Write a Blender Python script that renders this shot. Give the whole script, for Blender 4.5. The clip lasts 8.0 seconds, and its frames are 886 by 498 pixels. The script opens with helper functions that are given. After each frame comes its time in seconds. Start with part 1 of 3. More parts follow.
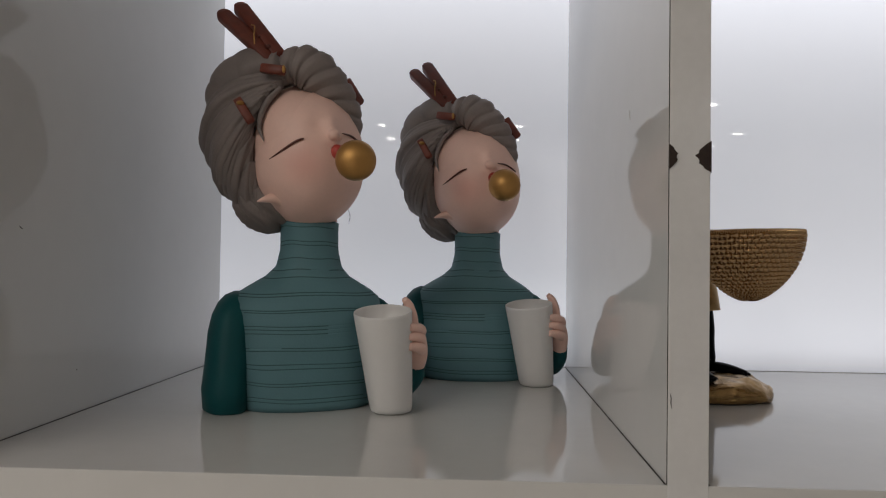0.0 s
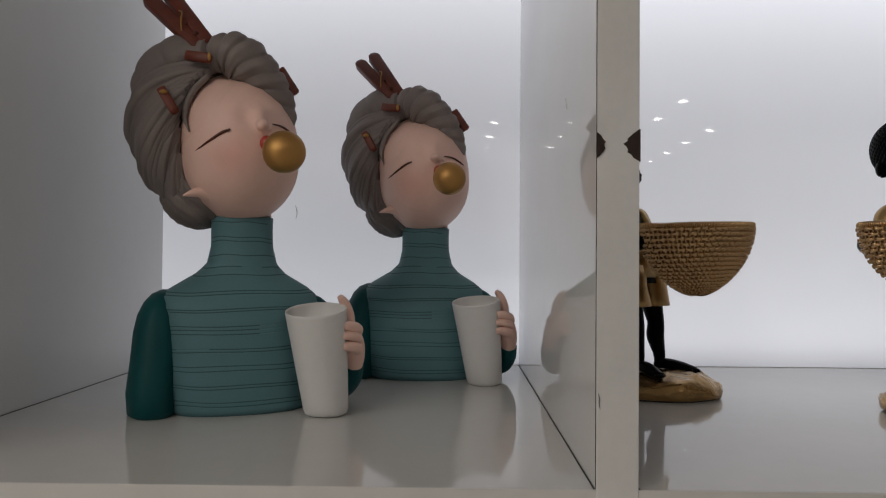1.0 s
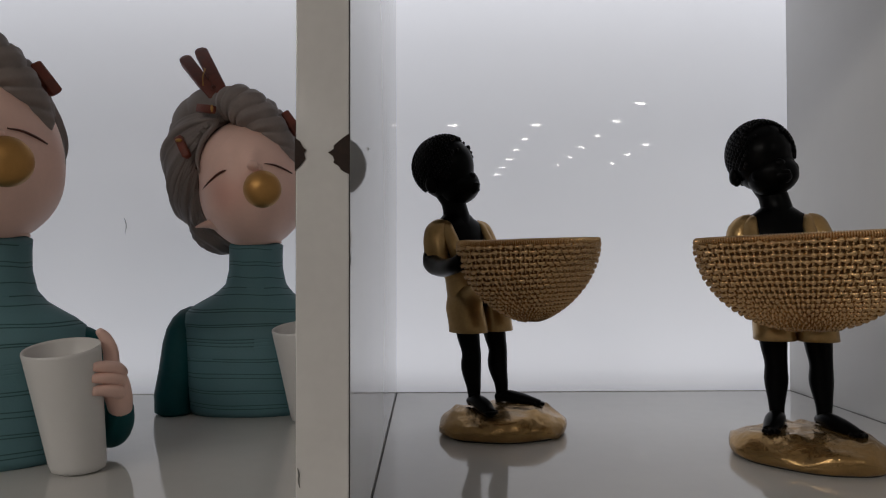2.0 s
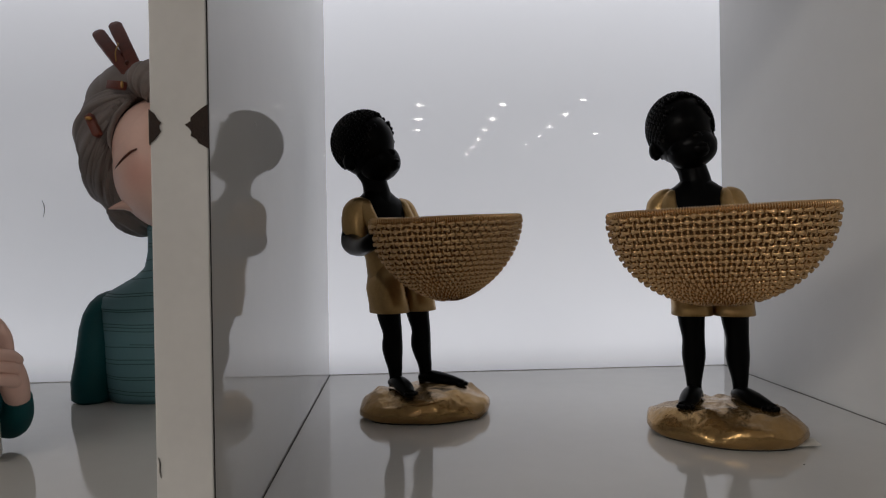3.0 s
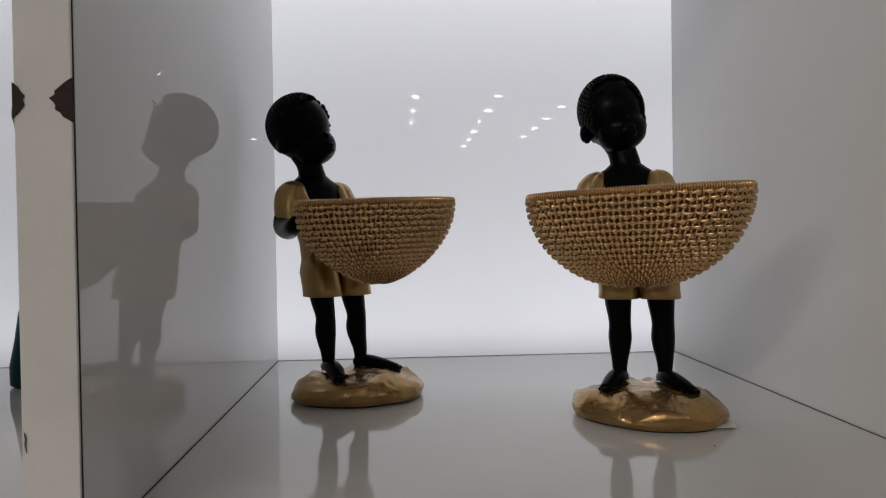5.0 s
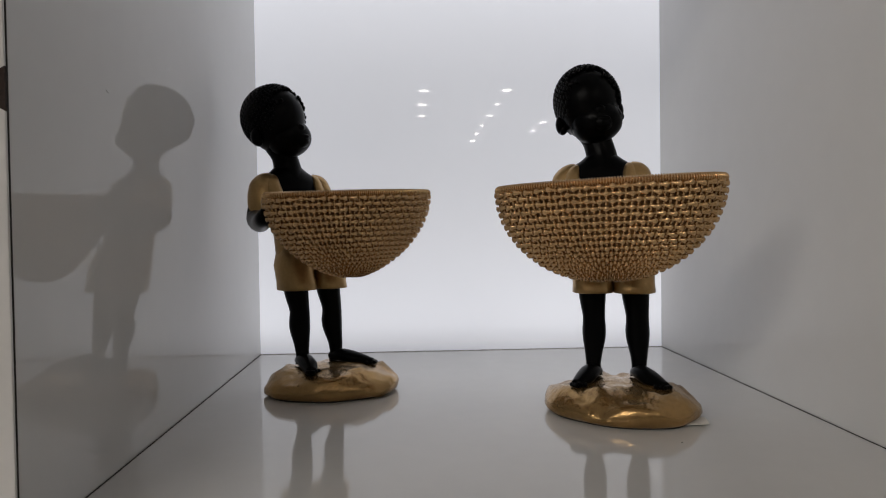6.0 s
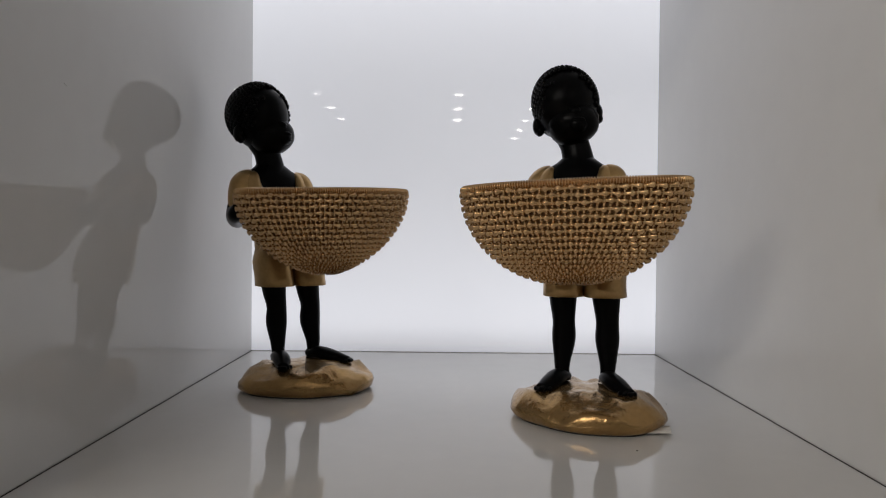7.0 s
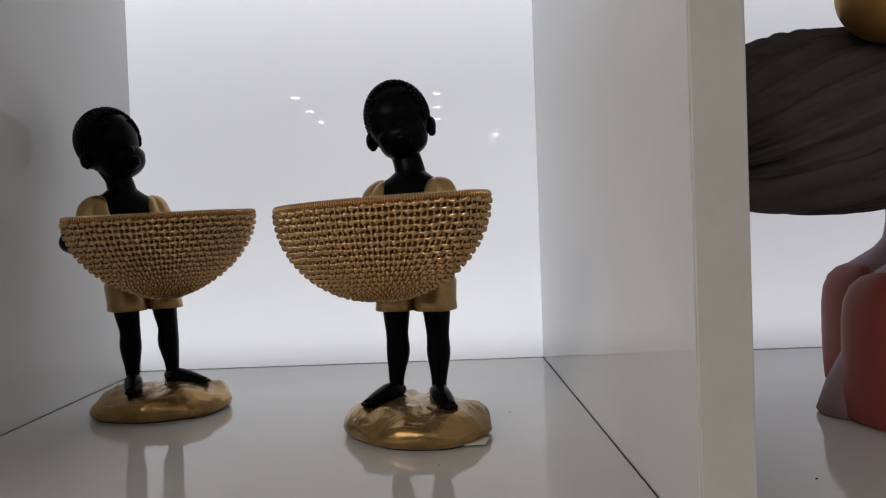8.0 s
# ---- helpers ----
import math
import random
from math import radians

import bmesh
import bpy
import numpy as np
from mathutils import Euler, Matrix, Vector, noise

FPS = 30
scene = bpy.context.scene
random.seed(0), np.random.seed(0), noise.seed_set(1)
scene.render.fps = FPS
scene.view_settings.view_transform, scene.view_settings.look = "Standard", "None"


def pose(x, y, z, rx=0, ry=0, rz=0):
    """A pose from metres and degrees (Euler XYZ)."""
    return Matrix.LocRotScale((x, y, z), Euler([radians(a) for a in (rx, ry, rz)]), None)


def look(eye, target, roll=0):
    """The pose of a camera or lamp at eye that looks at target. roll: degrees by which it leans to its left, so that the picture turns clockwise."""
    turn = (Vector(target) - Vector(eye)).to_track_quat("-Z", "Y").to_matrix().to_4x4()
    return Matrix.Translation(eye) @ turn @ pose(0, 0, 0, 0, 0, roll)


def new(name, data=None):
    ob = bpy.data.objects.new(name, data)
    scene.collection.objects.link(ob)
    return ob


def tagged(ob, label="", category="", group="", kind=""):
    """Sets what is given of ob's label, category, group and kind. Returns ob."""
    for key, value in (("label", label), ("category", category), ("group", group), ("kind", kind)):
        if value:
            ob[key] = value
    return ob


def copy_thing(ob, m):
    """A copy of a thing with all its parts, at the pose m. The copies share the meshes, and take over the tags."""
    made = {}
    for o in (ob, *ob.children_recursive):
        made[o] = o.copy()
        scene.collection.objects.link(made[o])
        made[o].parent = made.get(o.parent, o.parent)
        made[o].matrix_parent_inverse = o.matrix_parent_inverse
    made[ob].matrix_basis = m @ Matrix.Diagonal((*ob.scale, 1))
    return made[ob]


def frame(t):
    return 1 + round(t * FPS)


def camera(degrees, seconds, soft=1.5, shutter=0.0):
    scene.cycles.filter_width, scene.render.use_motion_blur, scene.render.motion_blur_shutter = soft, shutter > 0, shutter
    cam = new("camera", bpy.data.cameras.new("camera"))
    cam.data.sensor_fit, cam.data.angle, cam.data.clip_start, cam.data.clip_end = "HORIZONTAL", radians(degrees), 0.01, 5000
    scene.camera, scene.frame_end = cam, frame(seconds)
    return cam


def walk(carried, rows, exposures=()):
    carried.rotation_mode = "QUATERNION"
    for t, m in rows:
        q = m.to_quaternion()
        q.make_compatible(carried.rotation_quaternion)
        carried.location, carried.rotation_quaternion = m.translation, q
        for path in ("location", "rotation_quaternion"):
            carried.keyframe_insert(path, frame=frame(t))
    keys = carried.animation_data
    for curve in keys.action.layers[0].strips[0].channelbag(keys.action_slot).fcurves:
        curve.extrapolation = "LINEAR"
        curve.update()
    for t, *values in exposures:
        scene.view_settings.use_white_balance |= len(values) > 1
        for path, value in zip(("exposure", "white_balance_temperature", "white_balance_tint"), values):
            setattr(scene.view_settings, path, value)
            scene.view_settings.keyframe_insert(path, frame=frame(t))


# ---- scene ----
cam = camera(62.2, 8.0, soft=1.2)
PATH = [
    (0, (-0.1427, -0.4577, 0.1333), (-0.1899, 0.5409, 0.1540), 0.77),
    (0.5, (-0.1394, -0.4512, 0.1319), (-0.1578, 0.5485, 0.1510), 1.09),
    (1, (-0.1080, -0.4321, 0.1325), (-0.1250, 0.5676, 0.1496), 0.41),
    (1.2, (-0.0795, -0.4115, 0.1378), (-0.0981, 0.5882, 0.1539), 0.23),
    (1.5, (-0.0267, -0.3794, 0.1436), (-0.0310, 0.6203, 0.1666), -0.09),
    (1.8, (0.0154, -0.3563, 0.1510), (0.0244, 0.6434, 0.1767), -0.32),
    (2, (0.0362, -0.3434, 0.1502), (0.0573, 0.6562, 0.1705), -0.13),
    (2.2, (0.0505, -0.3358, 0.1510), (0.0802, 0.6636, 0.1683), -0.29),
    (3.3, (0.0913, -0.3302, 0.1430), (0.1555, 0.6677, 0.1325), -1.01),
    (3.5, (0.0960, -0.3317, 0.1395), (0.1634, 0.6660, 0.1311), -1.03),
    (4, (0.1128, -0.3363, 0.1385), (0.1872, 0.6609, 0.1315), -0.82),
    (4.5, (0.1251, -0.3340, 0.1391), (0.1911, 0.6638, 0.1288), -0.92),
    (6, (0.1731, -0.3257, 0.1375), (0.2166, 0.6730, 0.1139), -0.78),
    (6.5, (0.1835, -0.3206, 0.1342), (0.2081, 0.6789, 0.1120), -0.65),
    (7, (0.2249, -0.3245, 0.1339), (0.2186, 0.6753, 0.1161), 0.51),
    (7.3, (0.2403, -0.3360, 0.1329), (0.2505, 0.6638, 0.1136), 0.29),
    (7.5, (0.2525, -0.3395, 0.1373), (0.2875, 0.6593, 0.1045), 0.03),
    (7.7, (0.2760, -0.3434, 0.1334), (0.3124, 0.6555, 0.1053), -0.77),
    (7.8, (0.2920, -0.3408, 0.1308), (0.3267, 0.6583, 0.1047), -1.22),
    (8, (0.3521, -0.3264, 0.1462), (0.3529, 0.6733, 0.1255), -2.04),
]
walk(cam, [(t, look(eye, target, roll)) for t, eye, target, roll in PATH],
     exposures=[(0.0, -0.05), (0.5, -0.06), (1.0, -0.11), (1.5, -0.21), (2.0, -0.33), (2.2, -0.33), (3.5, -0.14), (4.5, -0.02), (6.0, 0.02), (7.0, 0.10), (8.0, 0.05)])

# ---------------------------------------------------------------- sizes of the shelf
CELL, BOARD, DEPTH, HIGH = 0.464, 0.0255, 0.518, 0.52     # bay width, board, depth, clear height
PITCH = CELL + BOARD
X_LEFT = [-PITCH, 0.0, PITCH]                            # left inner side of each bay
SHOP_X, SHOP_Y, SHOP_FLOOR, SHOP_CEIL = (-6.0, 7.0), -14.0, -1.05, 1.85

# ---------------------------------------------------------------- world and lamps
world = bpy.data.worlds.new("world")
scene.world = world
world.use_nodes = True
world.node_tree.nodes["Background"].inputs[0].default_value = (0.8, 0.85, 1.0, 1)
world.node_tree.nodes["Background"].inputs[1].default_value = 0.05
# unseen fill lamps under the ceiling, added to brighten the bays from the front
LAMPS = [(-3.0, -2.9, 118, 4.4), (1.8, -2.9, 8, 1.2)]
for lx, ly, watts, wide in LAMPS:
    lamp = bpy.data.lights.new("fill_lamp", "AREA")
    lamp.shape, lamp.size, lamp.size_y, lamp.energy, lamp.color = "RECTANGLE", wide, 0.6, watts, (1.0, 0.95, 0.89)
    new("fill_lamp", lamp).matrix_world = pose(lx, ly, SHOP_CEIL - 0.03)


# ---------------------------------------------------------------- materials
def material(name, color, rough=0.5, metal=0.0, spec=0.5, vary=0.1, scale=60.0, bump=0.0, bump_scale=200.0, coat=0.0, detail=None):
    """A painted or cast surface: colour varied at two scales, uneven gloss and fine relief."""
    m = bpy.data.materials.new(name)
    m.use_nodes = True
    nt = m.node_tree
    n, l = nt.nodes, nt.links
    bsdf = n["Principled BSDF"]
    bsdf.inputs["Roughness"].default_value = rough
    bsdf.inputs["Metallic"].default_value = metal
    bsdf.inputs["Specular IOR Level"].default_value = spec
    bsdf.inputs["Coat Weight"].default_value = coat
    bsdf.inputs["Coat Roughness"].default_value = 0.06
    co = n.new("ShaderNodeTexCoord")
    big, fine = n.new("ShaderNodeTexNoise"), n.new("ShaderNodeTexNoise")
    big.inputs["Scale"].default_value, big.inputs["Detail"].default_value = scale, 4
    fine.inputs["Scale"].default_value, fine.inputs["Detail"].default_value = scale * 9, 3
    add = n.new("ShaderNodeMath")
    add.operation = "MULTIPLY_ADD"
    add.inputs[1].default_value = 0.4
    l.new(co.outputs["Object"], big.inputs["Vector"])
    l.new(co.outputs["Object"], fine.inputs["Vector"])
    l.new(fine.outputs[0], add.inputs[0])
    l.new(big.outputs[0], add.inputs[2])
    ramp = n.new("ShaderNodeValToRGB")
    ramp.color_ramp.elements[0].position, ramp.color_ramp.elements[1].position = 0.4, 1.0
    ramp.color_ramp.elements[0].color = (*[c * (1 - vary) for c in color], 1)
    ramp.color_ramp.elements[1].color = (*[min(1, c * (1 + vary)) for c in color], 1)
    l.new(add.outputs[0], ramp.inputs[0])
    l.new(ramp.outputs[0], bsdf.inputs["Base Color"])
    mr = n.new("ShaderNodeMapRange")
    mr.inputs["To Min"].default_value, mr.inputs["To Max"].default_value = rough * 0.8, min(1, rough * 1.25)
    l.new(big.outputs[0], mr.inputs["Value"])
    l.new(mr.outputs[0], bsdf.inputs["Roughness"])
    if bump:
        rel, bp = n.new("ShaderNodeTexNoise"), n.new("ShaderNodeBump")
        rel.inputs["Scale"].default_value, rel.inputs["Detail"].default_value = bump_scale, 5
        bp.inputs["Strength"].default_value, bp.inputs["Distance"].default_value = min(1, bump), 0.001 * max(1, bump)
        l.new(co.outputs["Object"], rel.inputs["Vector"])
        l.new(rel.outputs[0], bp.inputs["Height"])
        l.new(bp.outputs[0], bsdf.inputs["Normal"])
    if detail:
        detail(nt, bsdf, ramp, co)
    return m


def srgb(r, g, b):
    return tuple(((c / 255) / 12.92 if c < 11 else ((c / 255 + 0.055) / 1.055) ** 2.4) for c in (r, g, b))


def blush(nt, bsdf, ramp, co):
    """The painted pink cheek of a cast figure, round one point of its surface."""
    n, l = nt.nodes, nt.links
    d = n.new("ShaderNodeVectorMath")
    d.operation = "DISTANCE"
    d.inputs[1].default_value = (-0.004, -0.072, 0.218)
    mr = n.new("ShaderNodeMapRange")
    mr.interpolation_type = "SMOOTHSTEP"
    mr.inputs["From Min"].default_value, mr.inputs["From Max"].default_value = 0.0, 0.03
    mr.inputs["To Min"].default_value, mr.inputs["To Max"].default_value = 0.28, 0.0
    mix = n.new("ShaderNodeMixRGB")
    mix.inputs[2].default_value = (0.75, 0.22, 0.17, 1)
    l.new(co.outputs["Object"], d.inputs[0])
    l.new(d.outputs["Value"], mr.inputs["Value"])
    l.new(mr.outputs[0], mix.inputs[0])
    l.new(ramp.outputs[0], mix.inputs[1])
    l.new(mix.outputs[0], bsdf.inputs["Base Color"])


def light_box(name, power):
    """Opal acrylic lit from behind by strips along its lower and upper edge, with a polished face."""
    m = material(name, (0.6, 0.62, 0.66), rough=0.003, vary=0.02, scale=8)
    n, l = m.node_tree.nodes, m.node_tree.links
    bsdf = n["Principled BSDF"]
    pos, sep = n.new("ShaderNodeNewGeometry"), n.new("ShaderNodeSeparateXYZ")
    ramp = n.new("ShaderNodeValToRGB")
    mr = n.new("ShaderNodeMapRange")
    mr.inputs["From Min"].default_value, mr.inputs["From Max"].default_value = 0.0, HIGH
    e = ramp.color_ramp.elements
    ramp.color_ramp.interpolation = "B_SPLINE"
    e[0].position, e[0].color = 0.0, (0.33, 0.33, 0.36, 1)
    e[1].position, e[1].color = 1.0, (0.85, 0.87, 0.95, 1)
    for p, v in PANEL_GLOW:
        k = e.new(p)
        k.color = (v * 0.97, v * 0.98, v * 1.05, 1)
    l.new(pos.outputs["Position"], sep.inputs[0])
    l.new(sep.outputs["Z"], mr.inputs["Value"])
    l.new(mr.outputs[0], ramp.inputs[0])
    l.new(ramp.outputs[0], bsdf.inputs["Emission Color"])
    bsdf.inputs["Emission Strength"].default_value = power
    return m


PANEL_GLOW = [(0.02, 0.40), (0.06, 0.60), (0.16, 0.55), (0.36, 0.42), (0.58, 0.41), (0.78, 0.56), (0.92, 0.76)]
M_PANELS = [light_box("lit_acrylic", p) for p in (0.88, 1.03, 0.88)]
M_LAMINATE = material("glossy_white_laminate", (0.70, 0.695, 0.685), rough=0.03, spec=0.17, vary=0.03, scale=5, bump=0.004, bump_scale=14)
M_SHELF = material("glossy_white_shelf", (0.655, 0.645, 0.625), rough=0.065, vary=0.04, scale=6, bump=0.015, bump_scale=25)
M_EDGE = material("edge_band", (0.70, 0.692, 0.685), rough=0.10, vary=0.06, scale=20, bump=0.09, bump_scale=45)
M_SEAM = material("dark_joint", (0.03, 0.027, 0.025), rough=0.8, vary=0.3)
M_GREYJOINT = material("grey_joint", (0.16, 0.155, 0.15), rough=0.7, vary=0.3)
M_SOFTJOINT = material("soft_grey_joint", (0.7, 0.69, 0.68), rough=0.6, vary=0.2)
M_CHIP = material("bare_fibreboard", (0.03, 0.018, 0.014), rough=0.95, vary=0.4, scale=300, bump=0.5, bump_scale=900)
M_PAPER = material("white_paper", (0.7, 0.68, 0.64), rough=0.7)
M_SHOPWALL = material("shop_wall_paint", (0.76, 0.74, 0.71), rough=0.8, scale=2)
M_SHOPFLOOR = material("shop_floor_tile", (0.5, 0.47, 0.44), rough=0.25, scale=1)
M_LAMPGLOW = bpy.data.materials.new("lamp_glow")
M_LAMPGLOW.use_nodes = True
M_LAMPGLOW.node_tree.nodes["Principled BSDF"].inputs["Emission Color"].default_value = (1, 0.97, 0.92, 1)
M_LAMPGLOW.node_tree.nodes["Principled BSDF"].inputs["Emission Strength"].default_value = 40

M_SKIN = material("painted_skin", srgb(242, 202, 187), rough=0.45, vary=0.05, scale=30, detail=blush)
M_HAIR = material("taupe_hair_paint", srgb(130, 119, 115), rough=0.55, vary=0.12, scale=50, bump=0.2, bump_scale=250)
M_KNIT = material("sage_teal_paint", srgb(88, 126, 134), rough=0.62, vary=0.06, scale=40, bump=0.15, bump_scale=500)
M_GROOVE = material("dark_stripe_paint", srgb(52, 86, 88), rough=0.7, vary=0.1)
M_SLEEVE = material("deep_green_paint", srgb(0, 74, 78), rough=0.55, spec=0.3, vary=0.08, scale=40, bump=0.1, bump_scale=500)
M_CUP = material("white_glazed_cup", (0.72, 0.705, 0.69), rough=0.35, vary=0.02, scale=20)
M_DRINK = material("dark_cup_bottom", (0.25, 0.2, 0.17), rough=0.5)
M_GOLD = material("satin_gold", srgb(186, 142, 84), rough=0.47, metal=0.9, vary=0.1, scale=60)
M_PEG = material("red_brown_wood_paint", srgb(112, 52, 36), rough=0.5, vary=0.25, scale=120, bump=0.2, bump_scale=300)
M_LINE = material("brow_line_paint", srgb(88, 40, 26), rough=0.5)
M_LIP = material("lip_paint", srgb(172, 60, 50), rough=0.4)
M_BLACK = material("black_gloss_paint", (0.002, 0.002, 0.0023), rough=0.3, spec=0.07, vary=0.2, scale=80)
M_CURL = material("black_matt_curls", (0.002, 0.002, 0.0023), rough=0.42, spec=0.12, vary=0.3, scale=200, bump=0.3, bump_scale=600)
M_BRONZE = material("gold_paint", srgb(178, 146, 98), rough=0.30, metal=0.75, vary=0.22, scale=45, bump=0.25, bump_scale=220)
M_WEAVE = material("gilded_wicker", srgb(202, 167, 122), rough=0.25, metal=0.8, vary=0.12, scale=25, bump=0.2, bump_scale=500)
M_GAP_SHADE = material("wicker_gap_shade", srgb(112, 82, 48), rough=0.5, metal=0.4, vary=0.3, scale=60, bump=0.3, bump_scale=400)
M_ROCK = material("gold_painted_rock", srgb(166, 134, 88), rough=0.24, metal=0.8, vary=0.3, scale=35, bump=4.0, bump_scale=42)
M_RUST = material("terracotta_paint", srgb(146, 66, 57), rough=0.5, vary=0.06, scale=40)
M_MAUVE = material("mauve_paint", srgb(150, 120, 128), rough=0.55, vary=0.06, scale=40)
M_DARKHAIR = material("charcoal_hair_paint", srgb(76, 71, 69), rough=0.55, vary=0.18, scale=60, bump=0.2, bump_scale=250)


# ---------------------------------------------------------------- mesh helpers
def mesh_object(name, bm, mats, parent=None, label=""):
    me = bpy.data.meshes.new(name)
    bm.normal_update()
    bm.to_mesh(me)
    bm.free()
    for m in mats if isinstance(mats, (list, tuple)) else [mats]:
        me.materials.append(m)
    ob = new(name, me)
    ob.parent = parent
    if label:
        ob["label"] = label
    return ob


def part(name, bm, mat, parent, label=""):
    return mesh_object(name, bm, mat, parent, label)


def box(bm, x0, y0, z0, x1, y1, z1, bevel=0.0):
    made = bmesh.ops.create_cube(bm, size=1.0, matrix=Matrix.Translation(((x0 + x1) / 2, (y0 + y1) / 2, (z0 + z1) / 2)) @ Matrix.Diagonal((x1 - x0, y1 - y0, z1 - z0, 1)))
    if bevel:
        edges = {e for v in made["verts"] for e in v.link_edges}
        bmesh.ops.bevel(bm, geom=list(edges), offset=bevel, segments=2, affect="EDGES", profile=0.5)


class Cast:
    """Collects the shells of one cast figure into a single mesh."""

    def __init__(self):
        self.v, self.f, self.m, self.mats = [], [], [], []

    def slot(self, mat):
        if mat not in self.mats:
            self.mats.append(mat)
        return self.mats.index(mat)

    def grid(self, pts, mat, closed=True, caps=True, pick=None):
        """pts: rows x columns x 3, closed round the columns. pick(row, column) may name another material."""
        pts = np.asarray(pts, float)
        r, c = pts.shape[:2]
        o, k = len(self.v), self.slot(mat)
        self.v.extend(map(tuple, pts.reshape(-1, 3)))
        for i in range(r - 1):
            for j in range(c if closed else c - 1):
                j2 = (j + 1) % c
                self.f.append((o + i * c + j, o + i * c + j2, o + (i + 1) * c + j2, o + (i + 1) * c + j))
                self.m.append(self.slot(pick(i, j)) if pick else k)
        if caps and closed:
            for i, flip in ((0, True), (r - 1, False)):
                o2 = len(self.v)
                self.v.append(tuple(pts[i].mean(0)))
                for j in range(c):
                    a, b = o + i * c + j, o + i * c + (j + 1) % c
                    self.f.append((b, a, o2) if flip else (a, b, o2))
                    self.m.append(self.slot(pick(min(i, r - 2), j)) if pick else k)

    def loft(self, rings, mat, n=40, power=2.0, pick=None, caps=True):
        """rings: (x, y, z, half width, half depth) level rings."""
        th = np.linspace(0, 2 * np.pi, n, endpoint=False)
        cs, sn = np.cos(th), np.sin(th)
        cs, sn = np.sign(cs) * np.abs(cs) ** (2 / power), np.sign(sn) * np.abs(sn) ** (2 / power)
        self.grid([np.stack([x + a * cs, y + b * sn, z + 0 * cs], 1) for x, y, z, a, b in rings], mat, pick=pick, caps=caps)

    def ball(self, c, r, mat, n=32, axis=(0, 0, 1), shape=None, pick=None):
        """An ellipsoid whose poles lie along axis; shape(unit directions, azimuth, polar) gives a factor on the radius."""
        q = Vector((0, 0, 1)).rotation_difference(Vector(axis).normalized()).to_matrix()
        q = np.array(q)
        ph, th = np.linspace(0.02, np.pi - 0.02, n // 2 + 1), np.linspace(0, 2 * np.pi, n, endpoint=False)
        P, T = np.meshgrid(ph, th, indexing="ij")
        d = np.stack([np.sin(P) * np.cos(T), np.sin(P) * np.sin(T), -np.cos(P)], -1) @ q.T
        k = shape(d, T, P)[..., None] if shape else 1.0
        self.grid(np.array(c) + d * np.array(r) * k, mat, pick=pick)

    def tube(self, path, radii, mat, n=14, flat=1.0, shape=None, steps=0, up=(0, 0, 1)):
        """A swept round bar along a smoothed path; shape(s, angle) gives a factor on the radius."""
        p, rad = np.array(path, float), np.array(radii, float)
        if steps:
            s = np.linspace(0, len(p) - 1, steps)
            def cr(a):
                a = np.vstack([2 * a[0] - a[1], a, 2 * a[-1] - a[-2]])
                i = np.minimum(s.astype(int), len(p) - 2)
                u = (s - i)[:, None]
                a0, a1, a2, a3 = a[i], a[i + 1], a[i + 2], a[i + 3]
                return 0.5 * (2 * a1 + (a2 - a0) * u + (2 * a0 - 5 * a1 + 4 * a2 - a3) * u ** 2 + (3 * a1 - a0 - 3 * a2 + a3) * u ** 3)
            p, rad = cr(p), np.maximum(cr(rad[:, None])[:, 0], 1e-4)
        t = np.gradient(p, axis=0)
        t /= np.linalg.norm(t, axis=1)[:, None]
        th = np.linspace(0, 2 * np.pi, n, endpoint=False)
        rings = []
        side = np.cross(np.array(up, float), t[0])
        if np.linalg.norm(side) < 1e-3:
            side = np.cross((0, 1.0, 0), t[0])
        for i in range(len(p)):
            side = side - t[i] * (side @ t[i])
            side /= np.linalg.norm(side)
            b = np.cross(t[i], side)
            k = shape(i / (len(p) - 1), th)[:, None] if shape else 1.0
            rings.append(p[i] + rad[i] * k * (np.cos(th)[:, None] * side + flat * np.sin(th)[:, None] * b))
        self.grid(rings, mat)

    def slab(self, a, b, w0, w1, thick, mat, face=(0, -1, 0)):
        """A flat tapered bar from a to b, its broad side towards face."""
        a, b, f = Vector(a), Vector(b), Vector(face)
        d = (b - a).normalized()
        s = d.cross(f).normalized()
        f = s.cross(d).normalized()
        rings = []
        for u, k in ((0.0, 0.7), (0.04, 1.0), (0.5, 1.0), (0.93, 1.0), (0.98, 0.8), (1.0, 0.4)):
            w, c, h = (w0 + (w1 - w0) * u) * k / 2, a + (b - a) * u, thick / 2 * (0.8 if k < 1 else 1)
            e = 0.85
            rings.append([tuple(c + s * x + f * y) for x, y in ((-w, -h * e), (-w * e, -h), (w * e, -h), (w, -h * e), (w, h * e), (w * e, h), (-w * e, h), (-w, h * e))])
        self.grid(rings, mat)

    def build(self, name, m, label, category, group=""):
        me = bpy.data.meshes.new(name)
        me.from_pydata(self.v, [], self.f)
        for x in self.mats:
            me.materials.append(x)
        me.polygons.foreach_set("material_index", self.m)
        me.polygons.foreach_set("use_smooth", [True] * len(self.f))
        me.update()
        ob = new(name, me)
        ob.matrix_world = m
        return tagged(ob, label, category, group)


# ---------------------------------------------------------------- shelf unit
def plain(name, dims, mat, bevel=0.0, label="", category="", kind="structure"):
    bm = bmesh.new()
    box(bm, *dims, bevel=bevel)
    return tagged(mesh_object(name, bm, mat), label, category, kind=kind)


